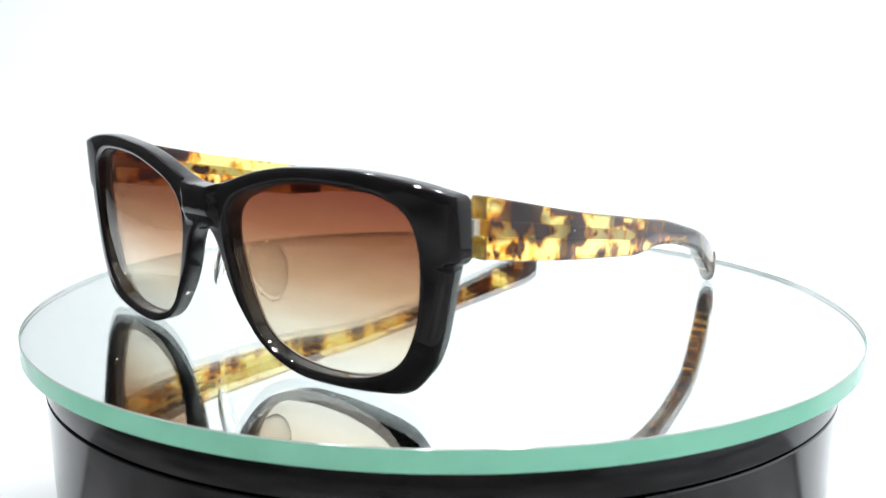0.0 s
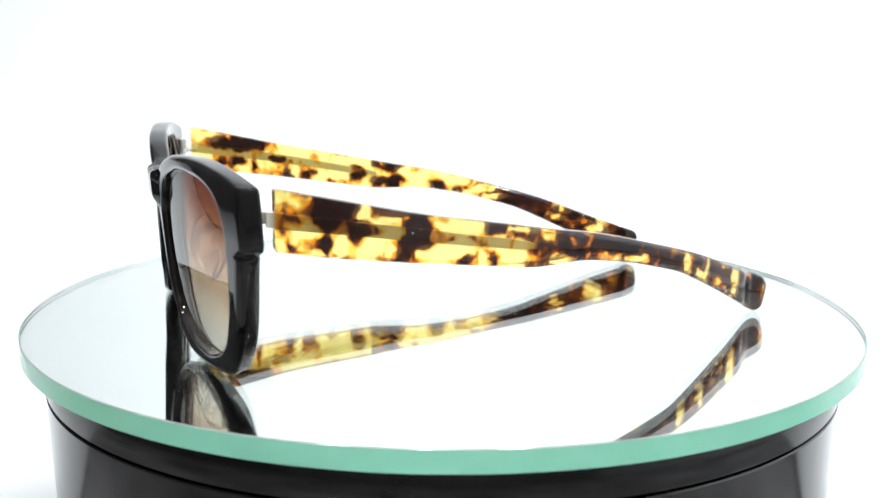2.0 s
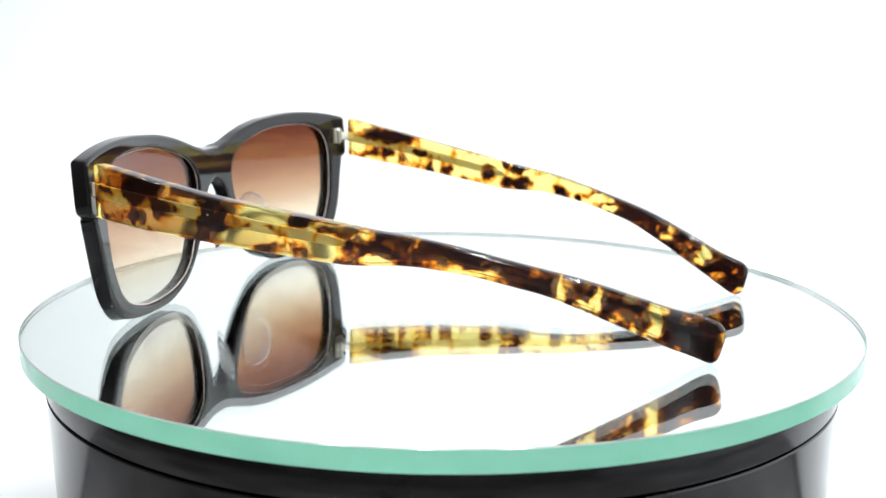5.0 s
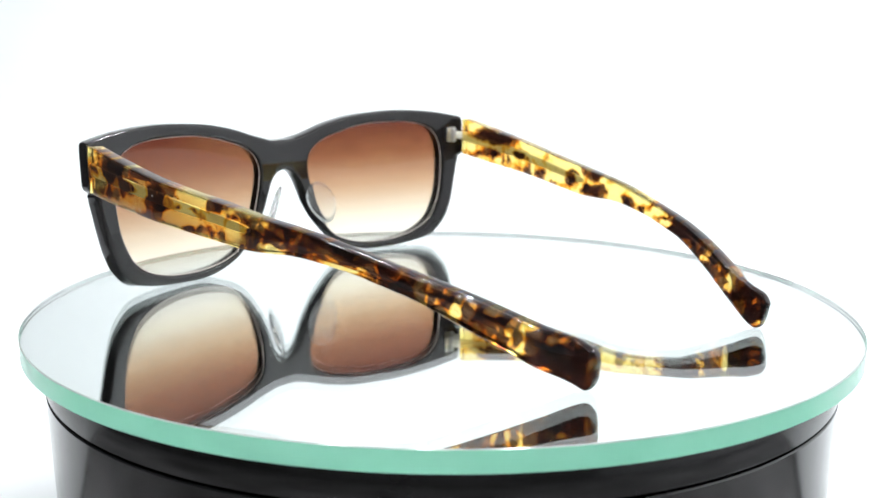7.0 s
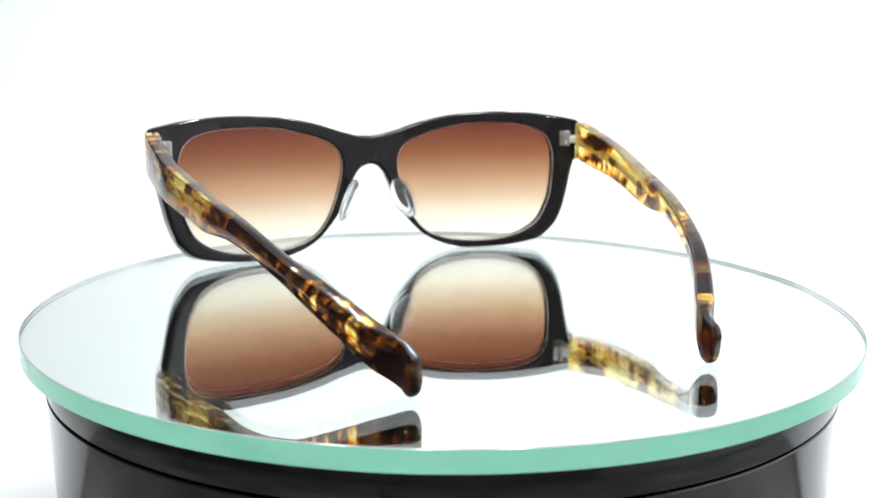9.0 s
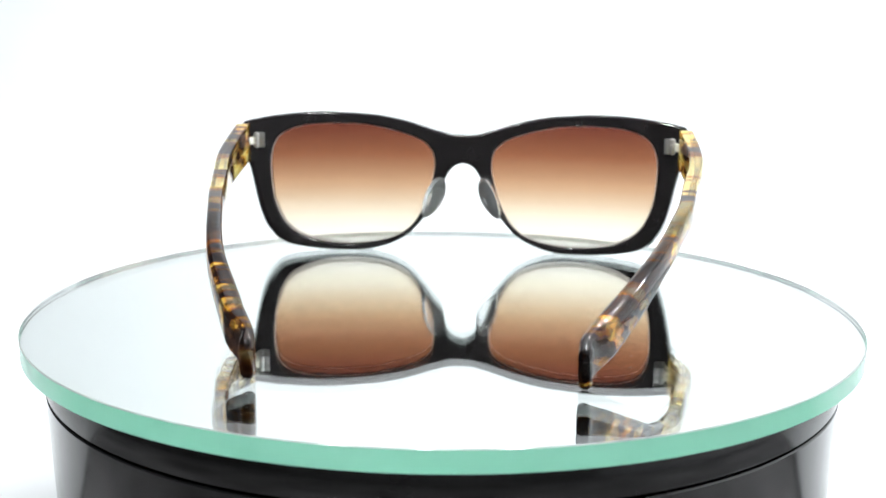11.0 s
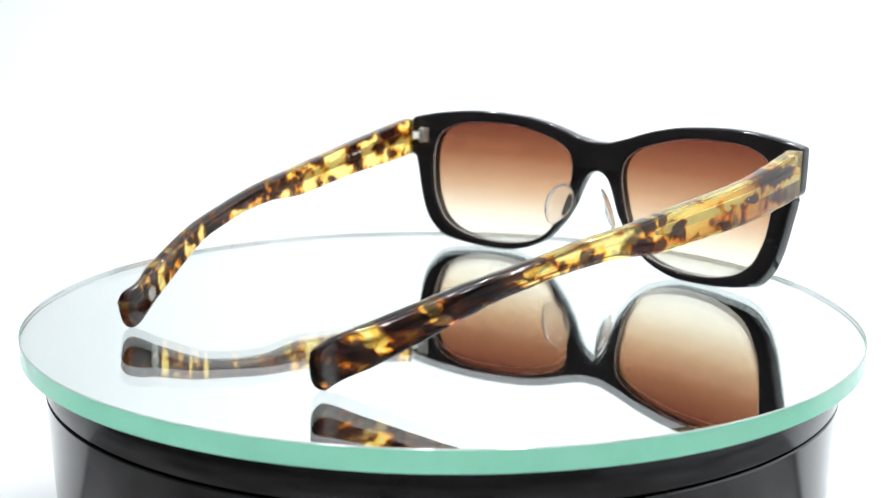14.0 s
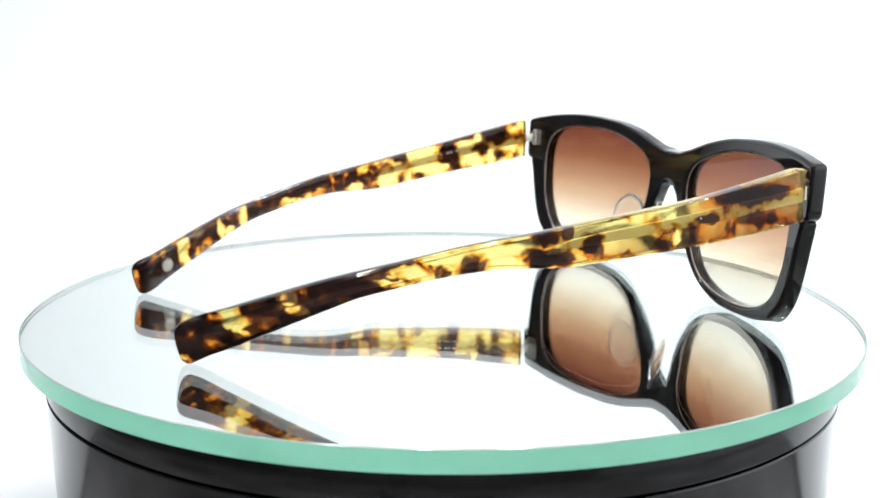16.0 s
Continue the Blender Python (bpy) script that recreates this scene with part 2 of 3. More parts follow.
# ---- the light tent ----
def sheet(name, corners, mat, label):
    """A flat wall with 4 mm of thickness outwards, away from the middle of the tent."""
    a, b, c, d = (Vector(p) for p in corners)
    n = (b - a).cross(d - a).normalized()
    if n.dot((a + c) / 2 - Vector((0, 0, 0.2))) < 0:
        n = -n
    bm = loft([[a, b, c, d], [p + n * 0.004 for p in (a, b, c, d)]])
    return tagged(part(name, bm, mat, None), label, "wall", kind="structure")


FLOOR = -0.070
X0, X1, Y0, Y1, TOP = -0.46, 0.46, -0.62, 0.50, 0.545


def sweep():
    """White cloth that runs over the floor and up the back in one curve."""
    prof = [(-0.02, FLOOR), (0.05, FLOOR), (0.20, FLOOR)]
    r = 0.26
    prof += [(Y1 - r + r * math.sin(a), FLOOR + r - r * math.cos(a)) for a in np.linspace(0, math.pi / 2, 24)]
    prof += [(Y1, TOP)]
    bm = bmesh.new()
    cols = np.linspace(X0, X1, 13)
    top = [[bm.verts.new((x, y, z + 0.0015 * noise.noise((x * 4, y * 4, z * 4)))) for x in cols] for y, z in prof]
    for a, b in zip(top, top[1:]):
        for k in range(len(cols) - 1):
            bm.faces.new((a[k], a[k + 1], b[k + 1], b[k]))
    ob = part("backdrop", bm, CLOTH, None)
    sol = ob.modifiers.new("cloth", "SOLIDIFY")
    sol.thickness, sol.offset = 0.002, -1
    return tagged(ob, "seamless white cloth sweep over floor and back of the light tent", "backdrop", kind="structure")


sweep()
# the west wall is added out of view, to keep reflections from that side dark
sheet("wall_west", [(X0, Y0, FLOOR), (X0, Y1, FLOOR), (X0, Y1, TOP), (X0, Y0, TOP)], DARK_SIDE, "unseen dark wall, added for the dark room beyond the set")
sheet("wall_east", [(X1, Y0, FLOOR), (X1, Y1, FLOOR), (X1, Y1, TOP), (X1, Y0, TOP)], CLOTH, "white cloth screen beside the set")
sheet("ceiling", [(X0, 0.06, TOP), (X1, 0.06, TOP), (X1, Y1, TOP), (X0, Y1, TOP)], CLOTH, "white cloth screen over the backdrop")
sheet("ceiling_front", [(X0, Y0, TOP), (X1, Y0, TOP), (X1, 0.06, TOP), (X0, 0.06, TOP)], DARK_ROOM, "grey ceiling over the camera")
sheet("wall_south", [(X0, Y0, FLOOR), (X1, Y0, FLOOR), (X1, Y0, TOP), (X0, Y0, TOP)], DARK_ROOM, "dark room behind the camera")
sheet("floor", [(X0, Y0, FLOOR - 0.003), (X1, Y0, FLOOR - 0.003), (X1, Y1, FLOOR - 0.003), (X0, Y1, FLOOR - 0.003)], TABLE, "grey table top under the white cloth")


# ---- the turntable ----
THICK = 5.0 * MM
DISC_Y = -3.0 * MM


def turntable_base():
    base = tagged(new("turntable_base"), "glossy black plastic turntable base on the white cloth", "turntable")
    base.location = (0, DISC_Y, 0)
    R, top, seam = 105.2 * MM, -THICK - 0.0008, -0.0146
    part("top_ring", lathe([(0, top), (R - 0.002, top), (R - 0.0006, top - 0.0006), (R, top - 0.002), (R, seam + 0.0006), (R - 0.0003, seam + 0.0003), (0, seam + 0.0003)]), BLACK_PLASTIC, base)
    part("seam", lathe([(0, seam + 0.0002), (R - 0.0025, seam + 0.0002), (R - 0.0025, seam - 0.0002), (0, seam - 0.0002)]), BLACK_SEAM, base, "dark recessed seam round the base")
    part("body", lathe([(0, seam - 0.0003), (R - 0.0003, seam - 0.0003), (R, seam - 0.0006), (R - 0.0022, FLOOR + 0.004), (R - 0.005, FLOOR + 0.001), (0, FLOOR + 0.001)]), BLACK_PLASTIC, base)
    return base


def mirror_disc():
    disc = tagged(new("mirror_disc"), "round glass mirror with a green ground edge on the black turntable", "mirror")
    disc.location = (0, DISC_Y, 0)
    R, c = 110.7 * MM, 0.24 * MM
    for name, prof, mat, label in (("glass_face", [(0, 0), (R - c, 0)], PLATE_GLASS, "clear float glass face"),
                                   ("bevel", [(R - c, 0), (R, -c)], BEVEL_GLASS, "narrow grey-green bevel"),
                                   ("ground_edge", [(R, -c), (R, -THICK + c), (R - c, -THICK)], EDGE_GLASS, "green ground glass edge"),
                                   ("silvering", [(R - c, -THICK), (0, -THICK)], SILVERING, "silvered back of the mirror")):
        part(name, outward(lathe(prof, 256)), mat, disc, label, 20)
    bm = bmesh.new()                                     # a few specks of dust
    rnd = random.Random(7)
    for _ in range(26):
        a, r, size = rnd.uniform(0, 6.283), 108 * MM * math.sqrt(rnd.random()), rnd.uniform(0.05, 0.12) * MM
        m = pose(r * math.cos(a), r * math.sin(a), size * 0.5, 0, 0, rnd.uniform(0, 180)) @ Matrix.Diagonal((size * rnd.uniform(1, 2.2), size, size * 0.5, 1))
        bmesh.ops.create_icosphere(bm, subdivisions=1, radius=1, matrix=m)
    tagged(part("dust", bm, DUST, disc, "scattered pale dust specks"), kind="stuff")
    return disc


BASE, DISC = turntable_base(), mirror_disc()

# ---- the sunglasses; x across, y from the front to the tips, z up, in mm, from the middle of the front ----
AXIS = (0.9, 63.7)                 # where the turntable's axis passes
TURN0 = -45.85                     # the way that the front's width points at the start


def place(x, y, z):
    return Vector(((x - AXIS[0]) * MM, (y - AXIS[1]) * MM, z * MM))


def smooth_line(points, n, closed=False):
    """n points at even steps along a Catmull-Rom line."""
    p = [Vector(q) for q in points]
    if closed:
        p = [p[-1]] + p + p[:2]
    else:
        p = [p[0] * 2 - p[1]] + p + [p[-1] * 2 - p[-2]]
    fine = []
    for a, b, c, d in zip(p, p[1:], p[2:], p[3:]):
        for k in range(24):
            t = k / 24
            fine.append(0.5 * (2 * b + (c - a) * t + (2 * a - 5 * b + 4 * c - d) * t * t + (3 * b - a - 3 * c + d) * t ** 3))
    fine.append(p[-2])
    s = np.r_[0, np.cumsum([(b - a).length for a, b in zip(fine, fine[1:])])]
    at = np.linspace(0, s[-1], n, endpoint=not closed)
    return [Vector([np.interp(x, s, [q[k] for q in fine]) for k in range(len(fine[0]))]) for x in at]


FRAME_TOP = [(0, 39.4), (4, 39.5), (7.3, 40.4), (10, 41.1), (17.2, 43.4), (22.4, 44.7), (29, 45.9), (36, 46.5), (43, 46.9), (50, 46.9), (57.5, 46.4), (64, 45.6), (70, 44.5)]
FRAME_LOW = [(70.2, 29.2), (69, 27), (68.1, 22.6), (67.2, 18.5), (65.9, 13.7), (64, 9.8), (62, 7.3), (59, 4.7), (56.4, 3.1), (51.6, 1.4), (45.9, 0.4), (38.2, 0.05), (32.4, 0.2),
             (27.6, 1.2), (22.3, 3.2), (18.4, 5.6), (15.2, 8.7), (11.4, 13.4), (8.5, 18.3), (6.7, 22.8), (5.1, 26.3), (3.7, 28.2), (2, 29.4), (0, 29.9)]
LENS_RIM = [(46, 43.1), (40.6, 43.2), (34.9, 43), (29.5, 42.3), (23, 40.8), (17.2, 39), (13.5, 37.2), (11, 34.9), (9.9, 32.6), (9.5, 30), (9.8, 26.5), (10.8, 22.5), (12.3, 17.6), (14, 13.6),
            (16.7, 9.2), (20, 6.3), (22.8, 4.9), (27.6, 3.4), (34.6, 2.5), (41, 2.5), (46, 3), (51.6, 4.4), (55.6, 6.2), (58.5, 8.4), (60.6, 11.2), (63, 17), (64, 22.7), (64.4, 28.8),
            (64.2, 33), (63.2, 36.5), (61.6, 39), (59, 40.8), (55, 42.2), (50.3, 42.9)]


def back_of(x, z):
    return -8 + 0.00184 * x * x + 0.06 * (30 - z)


def frame_outline():
    top = smooth_line(FRAME_TOP, 70)
    end = smooth_line([(70, 44.5), (72.4, 43.9), (73.2, 43.2), (73.35, 41.5)], 12)[1:]
    side = [Vector((73.4, z)) for z in (39, 36.5, 34)]
    step = smooth_line([(73.4, 32.2), (73.1, 31.1), (72.2, 30.3), (70.9, 29.8), (70.2, 29.2)], 12)
    low = smooth_line(FRAME_LOW, 130)[1:]
    return top + end + side + step + low


def edge_distance(q, a, b):
    """From each q to the polyline a-b."""
    ab = b - a
    t = np.clip(((q[:, None] - a) * ab).sum(-1) / (ab * ab).sum(-1), 0, 1)
    return np.linalg.norm(q[:, None] - a - t[..., None] * ab, axis=-1).min(1)


def front_mesh():
    out2 = [tuple(v) for v in frame_outline()]
    bridge_cut = [(0, z) for z in np.linspace(29.9, 39.4, 12)[1:-1]]
    loop = out2 + bridge_cut
    poly = np.array(out2)
    a, b = poly[:-1], poly[1:]
    rim = np.array([tuple(v) for v in smooth_line(LENS_RIM, 400, True)])
    centre = np.array((37.0, 24.0))
    # each outer point is joined to the rim point that lies in its direction; in the bridge they spread out by order
    ang = np.unwrap(np.arctan2(rim[:, 1] - centre[1], rim[:, 0] - centre[0]))
    order = np.argsort(ang)
    def rim_at(t):
        t = (t - ang.min()) % (2 * math.pi) + ang.min()
        return np.array([np.interp(t, ang[order], rim[order, k], period=2 * math.pi) for k in (0, 1)])
    outer = np.array(loop)
    inner = np.array([rim_at(math.atan2(p[1] - centre[1], p[0] - centre[0])) for p in outer])
    w = np.linalg.norm(outer - inner, axis=1)
    cols = np.array([0, 0.02, 0.06, 0.12, 0.2, 0.3, 0.41, 0.53, 0.68, 0.84, 1.0])
    def stations(i):
        """Shares of the way from rim to edge, close together at both."""
        r = min(1.4, w[i] * 0.42)
        a = r / w[i]
        return np.r_[cols * a, a + (1 - 2 * a) * np.linspace(0.125, 0.875, 7), 1 - cols[::-1] * a]
    u = np.array([stations(i) for i in range(len(outer))])
    flat = inner[:, None] + (outer - inner)[:, None] * u[..., None]
    m, n = u.shape
    q = flat.reshape(-1, 2)
    d_out = edge_distance(q, a, b).reshape(m, n)
    ra, rb = rim, np.roll(rim, -1, 0)
    d_in = edge_distance(q, ra, rb).reshape(m, n)
    flare = np.interp(outer[:, 1], [0.3, 1.4, 3, 5, 8, 14, 23, 27, 29.2, 30.3], [0.3, 1.2, 2.2, 2.6, 2.5, 2.1, 2.0, 2.1, 1.4, 0.0]) * np.clip((outer[:, 0] - 40) / 18, 0, 1)
    flare = np.where(outer[:, 1] < 31, flare, 0)
    def flared(much):
        plan = flat.copy()
        plan[..., 0] += much * flare[:, None] * u ** 1.5
        plan[..., 1] -= much * flare[:, None] * u ** 1.5 * np.interp(outer[:, 1], [2, 12], [0.55, 0])[:, None]
        plan[..., 1] = np.maximum(plan[..., 1], 0.05)
        return plan
    front_flat, back_flat = flared(1.25), flared(0.8)
    def drop(d, r):
        d = np.clip(d, 0, r)
        return r - np.sqrt(np.clip(r * r - (r - d) ** 2, 0, None))
    lug = np.clip((6.6 - np.abs(flat[..., 0])) / 1.0, 0, 1) * np.clip((flat[..., 1] - 29.9) / 3.5, 0, 1)          # the bridge stands proud of the rims
    front = 5.0 + 1.5 * lug * lug * (3 - 2 * lug) - drop(d_out, 1.4) - drop(d_in, 1.3)
    back = drop(d_out, 1.0) + drop(d_in, 0.7)
    bm = bmesh.new()
    for sign in (1, -1):
        def vert(i, j, depth, plan):
            x, z = plan[i, j]
            return bm.verts.new(place(sign * x, back_of(x, z) - depth, z))
        f = [[vert(i, j, front[i, j], front_flat) for j in range(n)] for i in range(m)]
        k = [[vert(i, j, back[i, j], back_flat) for j in range(n)] for i in range(m)]
        for i in range(m):
            i2 = (i + 1) % m
            for j in range(n - 1):
                bm.faces.new((f[i][j], f[i][j + 1], f[i2][j + 1], f[i2][j]))
                bm.faces.new((k[i][j], k[i2][j], k[i2][j + 1], k[i][j + 1]))
            bm.faces.new((f[i][0], f[i2][0], k[i2][0], k[i][0]))
            if not (outer[i][0] < 1e-6 and outer[i2][0] < 1e-6):
                bm.faces.new((f[i][-1], k[i][-1], k[i2][-1], f[i2][-1]))
    bmesh.ops.remove_doubles(bm, verts=bm.verts[:], dist=1e-6)
    return bm


def bow(z):
    """The lens's upright curve: its middle stands forward."""
    return (z - 23) ** 2 / 420 - 0.5


def lens_mesh(sign):
    rim = [tuple(v) for v in smooth_line(LENS_RIM, 120, True)]
    c = np.array((37.0, 24.0))
    bm = bmesh.new()
    faces = []
    for depth in (3.3, 1.5):
        rings = []
        for s in (1.008, 0.75, 0.5, 0.25):
            row = []
            for p in rim:
                x, z = c + (np.array(p) - c) * s
                row.append(bm.verts.new(place(sign * x, back_of(x, z) - depth + bow(z), z)))
            rings.append(row)
        x, z = c
        mid = bm.verts.new(place(sign * x, back_of(x, z) - depth + bow(z), z))
        n = len(rim)
        for a, b in zip(rings, rings[1:]):
            for k in range(n):
                bm.faces.new((a[k], a[(k + 1) % n], b[(k + 1) % n], b[k]))
        for k in range(n):
            bm.faces.new((rings[-1][k], rings[-1][(k + 1) % n], mid))
        faces.append(rings[0])
    n = len(rim)
    for k in range(n):
        bm.faces.new((faces[0][k], faces[0][(k + 1) % n], faces[1][(k + 1) % n], faces[1][k]))
    return bm


def lens_glint_mesh(sign):
    """A thin tube along the lens bevel in the rim; its pale colour is caught light."""
    rim = smooth_line(LENS_RIM, 150, True)
    n, rings = len(rim), []
    for p in rim:
        d = Vector((37.0, 24.0)) - p
        d.normalize()
        row = []
        for k in range(6):
            t = 2 * math.pi * k / 6
            x, z = p + d * (0.16 + 0.11 * math.cos(t))
            row.append(place(sign * x, back_of(x, z) - 0.85 - 0.11 * math.sin(t), z))
        rings.append(row)
    return loft(rings + [rings[0]], False)


# the temples: height of the upper and lower edge and the outer face's place, along their length
T_UP = [(3.6, 43.55), (14.4, 41.2), (30.5, 37.7), (42.5, 35.4), (55, 33.2), (68, 30.8), (82, 28.4), (97, 24.7), (113.6, 20.1), (131.7, 13.3), (137.4, 11.4), (141, 10.1), (142.3, 9.5), (143.2, 8.7), (143.8, 7.4)]
T_LOW = [(3.6, 31), (14, 29.2), (30.4, 27), (42.5, 25.4), (55, 23.7), (62, 22.8), (68, 22.7), (75, 22.8), (82, 22.1), (91, 20.6), (97.4, 19), (105.5, 16.8), (110.5, 14.8), (121, 9.8),
         (132.4, 4.0), (137, 1.5), (139.6, 0.3), (141, 0.1), (142.2, 0.9), (142.8, 2.2), (143.3, 4.0), (143.8, 6.4)]
T_OUT = {1: [(3.3, 74.4), (12, 74.2), (22, 73.7), (32, 72.9), (42, 71.2), (53, 68.8), (68, 65.8), (76, 63.8), (86, 61.3), (97, 58.4), (107, 55.4), (113, 53.1), (120, 50), (131, 44.8), (138, 41), (143.7, 38.8)],
         -1: [(3.3, 74.4), (12, 74.6), (22, 74.5), (32, 73.9), (42, 72.2), (53, 69.7), (68, 66.8), (76, 65.0), (86, 62.0), (97, 58.5), (109, 53.9), (121, 48.1), (131, 42.4), (137, 39.1), (143.7, 36.8)]}


def line_at(points):
    fine = [(v[0], v[1]) for v in smooth_line(points, 500)]
    return lambda y: float(np.interp(y, [p[0] for p in fine], [p[1] for p in fine]))


UP_AT, LOW_AT = line_at(T_UP), line_at(T_LOW)
OUT_LINE = {k: line_at(v) for k, v in T_OUT.items()}


def OUT_AT(y, sign=1):
    return OUT_LINE[sign](y)


THICK_AT = lambda y: float(np.interp(y, [3, 60, 90, 125, 139, 142.8, 143.8], [4.3, 4.0, 4.0, 4.7, 4.5, 3.6, 2.5]))


def temple_mesh(sign):
    ys = list(np.linspace(3.6, 138, 110)) + list(np.linspace(138.6, 143.8, 22))
    sections = []
    for i, y in enumerate(ys):
        hi, lo, xo, th = UP_AT(y), LOW_AT(y), OUT_AT(y, sign), THICK_AT(y)
        cap = 0.35 if i == 0 else 0.0
        cut = np.interp(y, [131.5, 133.2, 134.8, 136.4, 137.6, 138.8, 140.4, 142.2, 143.8], [0, 0.35, 1.0, 1.7, 2.0, 1.9, 1.35, 0.75, 0.9])     # the scoop on the outside of the tip
        xo, th = xo - cut, th - cut
        r = np.interp(y, [3, 60, 80, 144], [0.55, 0.7, 1.3, 1.6])
        r = min(r, (hi - lo) * 0.45, th * 0.45)
        slope = (OUT_AT(min(y + 1, 143.7), sign) - OUT_AT(max(y - 1, 3.3), sign)) / 2
        th = th * math.sqrt(1 + slope * slope)
        ring = []
        for cx, cz, a0 in ((xo - r, hi - r, 0), (xo - th + r, hi - r, 90), (xo - th + r, lo + r, 180), (xo - r, lo + r, 270)):
            for a in (0, 30, 60, 90):
                t = radians(a0 + a)
                ring.append(place(sign * (cx + (r - cap) * math.cos(t)), y, cz + (r - cap) * math.sin(t)))
        sections.append(ring)
    sections.insert(1, [Vector((v.x, place(0, 3.95, 0).y, v.z)) for v in sections[1]])
    return loft(sections)


CORE_Z = line_at([(0.2, 37.4), (3, 37.2), (30, 33), (60, 27.9), (64, 27.3)])


def core_mesh(sign):
    sections = []
    for y in np.linspace(2.0, 62.5, 40):
        h = np.interp(y, [3, 35, 60, 62.5], [1.55, 1.3, 1.0, 0.5])
        x, z = OUT_AT(max(y, 3.3)) - 2.1, CORE_Z(y)
        sections.append([place(sign * (x + a * 0.55), y, z + b * h) for a, b in ((1, 1), (-1, 1), (-1, -1), (1, -1))])
    return loft(sections)


def cylinder(radius, height, m, segments=20, bevel=0.15):
    r, h, c = radius * MM, height * MM / 2, bevel * MM
    bm = lathe([(0, -h), (r - c, -h), (r, -h + c), (r, h - c), (r - c, h), (0, h)], segments)
    bm.transform(m)
    return bm


def at(x, y, z, rx=0, ry=0, rz=0):
    v = place(x, y, z)
    return pose(v.x, v.y, v.z, rx, ry, rz)


def nose_pad_mesh(sign):
    """A clear cupped pad of even thickness with a rounded rim, wider above."""
    bm = bmesh.new()
    bmesh.ops.create_uvsphere(bm, u_segments=48, v_segments=36, radius=1)
    for v in bm.verts:
        x, y, z = v.co
        r = min(1.0, math.hypot(y, z))
        thick = math.copysign(0.9 * math.sqrt(max(0.0, 1 - r ** 4)), x)
        wide = 4.5 * (1 + 0.16 * z - 0.10 * z * z)
        v.co = Vector((thick - 1.1 * y * y - 0.5 * z * z, y * wide, z * 7.4)) * MM
    bm.transform(pose(0, 0, 0, 0, -22, 0) @ pose(0, 0, 0, 0, 0, -40))
    bm.transform(Matrix.Translation((10.0 * MM, 0, 0)))
    bm.transform(Matrix.Scale(sign, 4, (1, 0, 0)))
    bm.transform(at(0, -1.6, 19.2))
    return bm


def emblem_mesh():
    """A small silver disc with twelve pointed rays and a sunk middle."""
    n, bm = 48, bmesh.new()
    def ring(radii, height):
        return [bm.verts.new((r * MM * math.cos(2 * math.pi * k / n), r * MM * math.sin(2 * math.pi * k / n), height * MM)) for k, r in enumerate(radii)]
    star = [(2.25, 1.75, 1.4, 1.75)[k % 4] for k in range(n)]
    rows = [ring(star, 0), ring([r - 0.04 for r in star], 0.12), ring([1.15] * n, 0.14), ring([1.0] * n, 0.05)]
    for p, q in zip(rows, rows[1:]):
        for k in range(n):
            bm.faces.new((p[k], p[(k + 1) % n], q[(k + 1) % n], q[k]))
    bm.faces.new(rows[-1])
    bm.faces.new(rows[0][::-1])
    return bm


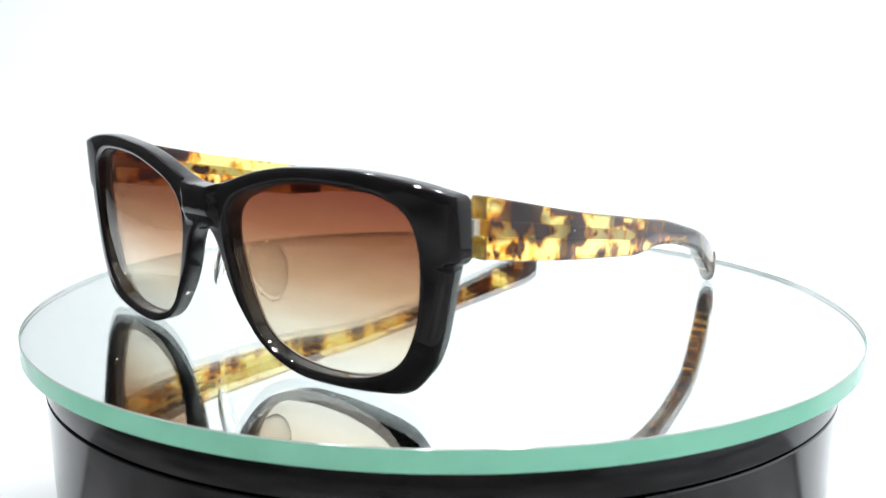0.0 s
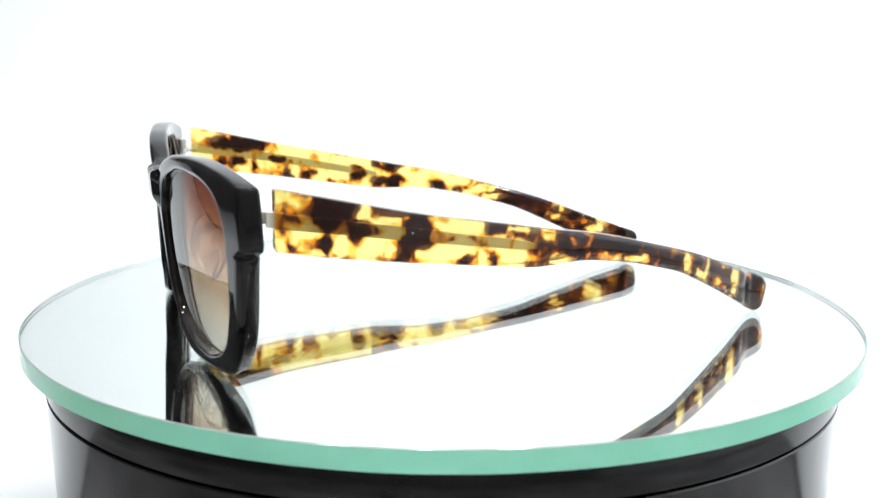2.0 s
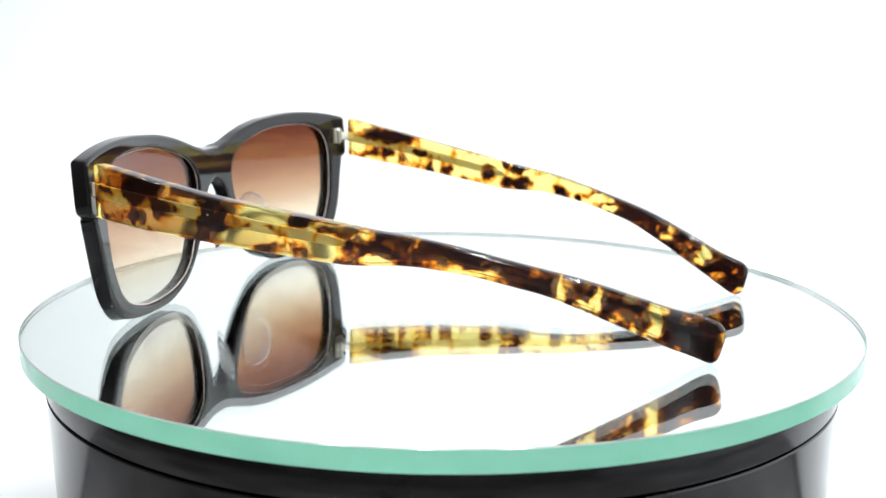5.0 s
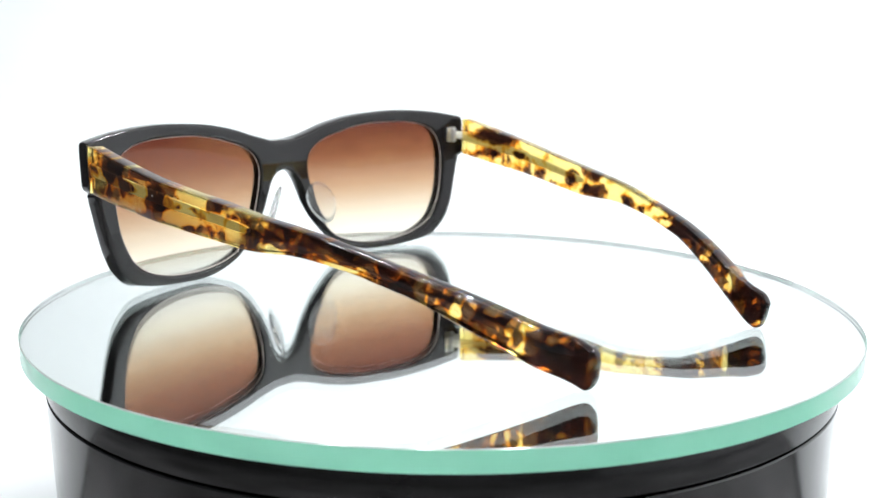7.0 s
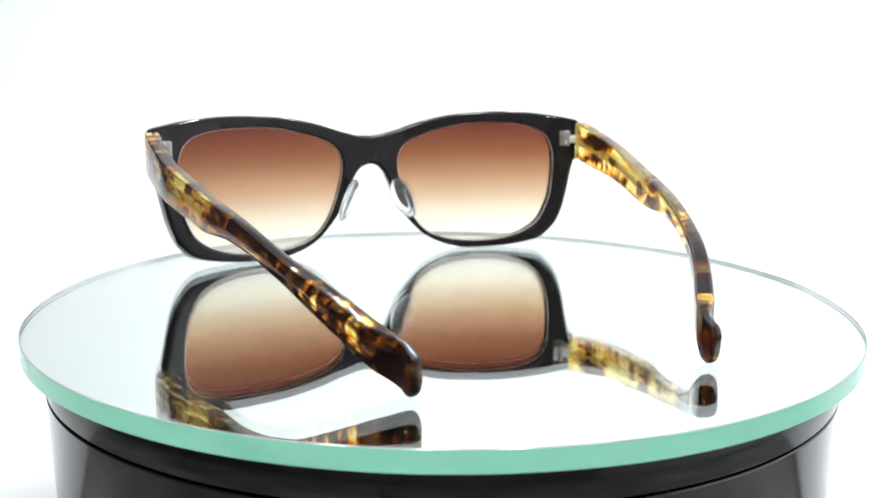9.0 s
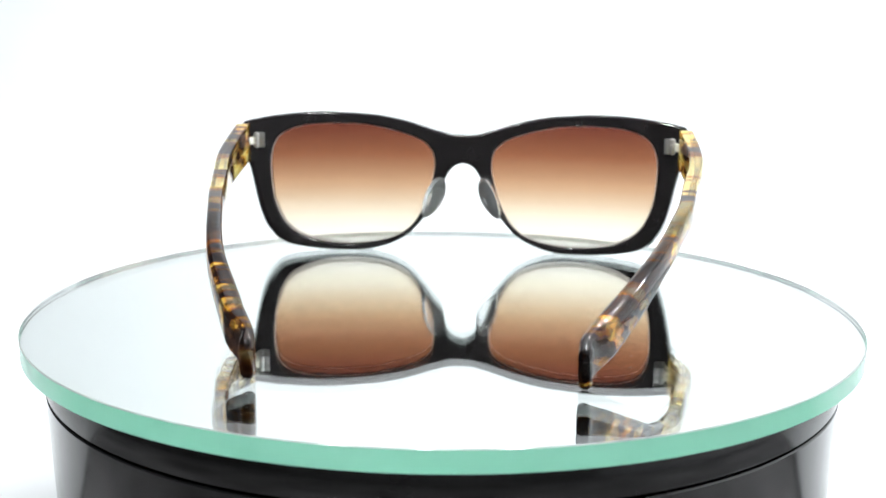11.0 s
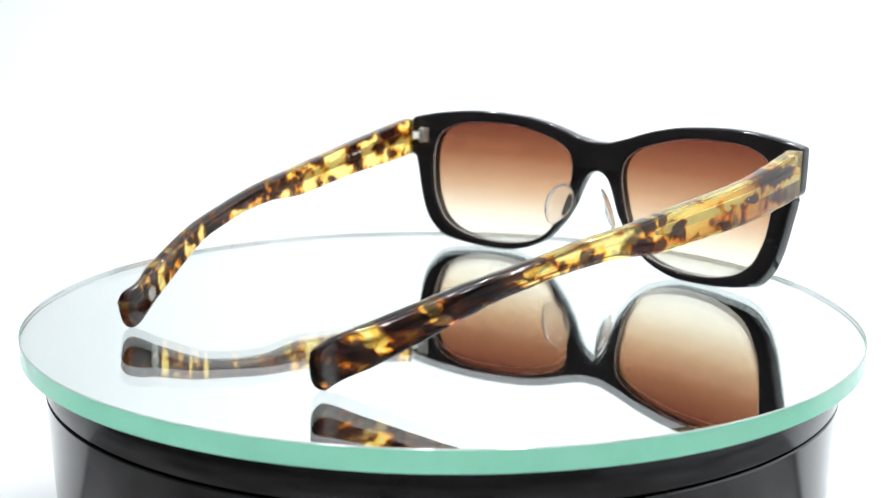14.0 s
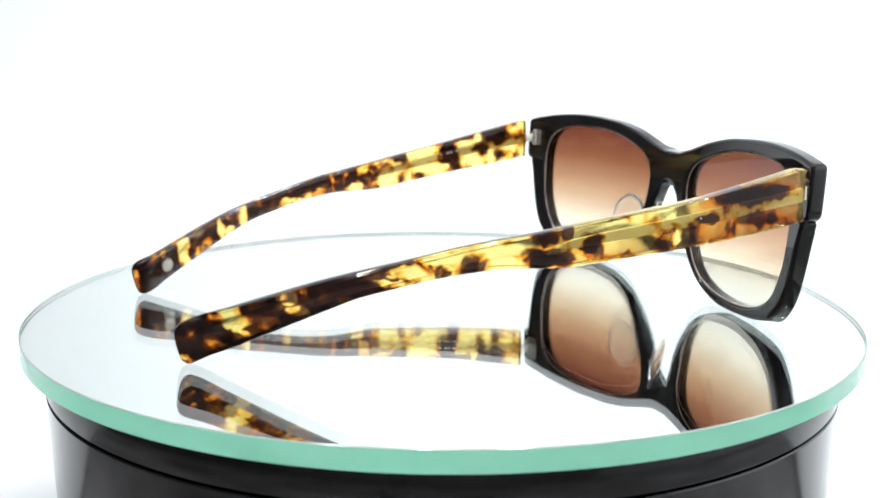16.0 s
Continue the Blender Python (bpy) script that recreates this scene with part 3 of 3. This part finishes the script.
def sunglasses():
    g = tagged(new("sunglasses"), "open black acetate sunglasses, tortoiseshell temples, brown gradient lenses, on mirror", "sunglasses")
    part("front_frame", front_mesh(), BLACK_ACETATE, g, "thick polished black acetate front", 55)
    for sign, shell in ((1, TORTOISE_A), (-1, TORTOISE_B)):
        lens = part("lens", lens_mesh(sign), LENS, g, "brown gradient lens, dark above and clear below", 60)
        part("lens_edge_glint", lens_glint_mesh(sign), LENS_GLINT, lens, "thin pale line on the lens bevel, its caught light put into the colour", 60)
        part("nose_pad", nose_pad_mesh(sign), PAD_GLASS, g, "clear moulded nose pad", 80)
        temple = part("temple", temple_mesh(sign), shell, g, "amber and dark brown tortoiseshell temple", 40)
        part("core_wire", core_mesh(sign), CORE, temple, "flat nickel core wire inside the acetate")
        part("rivet", cylinder(0.32, 0.3, at(sign * (OUT_AT(32.2, sign) - 0.12), 32.2, 33.2, 0, 90, 0), 14, 0.1), SILVER, temple, "tiny metal rivet")
        hinge = part("hinge", rounded_box(2.6 * MM, 1.0 * MM, 5.0 * MM, 0.25 * MM, at(sign * 67.3, back_of(67, 37) + 0.35, 37.6)), STEEL, g, "polished steel barrel hinge")
        for k in range(3):
            part("knuckle", cylinder(0.95, 1.45, at(sign * 68.6, 0.95, 39.2 - 1.6 * k), 20), STEEL, hinge)
        part("hinge_tongue", rounded_box(1.1 * MM, 5.4 * MM, 2.5 * MM, 0.2 * MM, at(sign * 70.6, 2.9, 37.4, 0, 0, sign * -28)), CORE, hinge)
        part("screw", cylinder(0.5, 5.4, at(sign * 68.6, 0.95, 37.6), 14), STEEL, hinge)
    y = 133.6
    em = part("emblem", emblem_mesh(), PEWTER, g, "small silver rayed emblem inside the temple tip")
    xin = OUT_AT(y) - THICK_AT(y) * 1.13
    em.matrix_local = at(xin - 0.12, y, 7.6, 0, -90, 0) @ pose(0, 0, 0, 27, 0, 0)
    for k, (y0, ln) in enumerate(((29, 1.2), (30.8, 1.6), (33, 1.0), (34.6, 2.0), (37.2, 1.4), (39.2, 0.8))):
        z = CORE_Z(y0) + 0.9
        part("print_bar", rounded_box(0.1 * MM, ln * MM, 0.55 * MM, 0.04 * MM, at(OUT_AT(y0) - THICK_AT(y0) - 0.03, y0, z, -10, 0, 0), 1), SILVER, g, "silver printed line")
    return g


GLASSES = sunglasses()


def motions():
    rows = [k * 0.5 for k in range(33)]
    walk(DISC, [(t, pose(0, DISC_Y, 0, 0, 0, SPEED * t)) for t in rows])
    walk(GLASSES, [(t, pose(0, 0, 0, 0, 0, TURN0 + SPEED * t)) for t in rows])


motions()
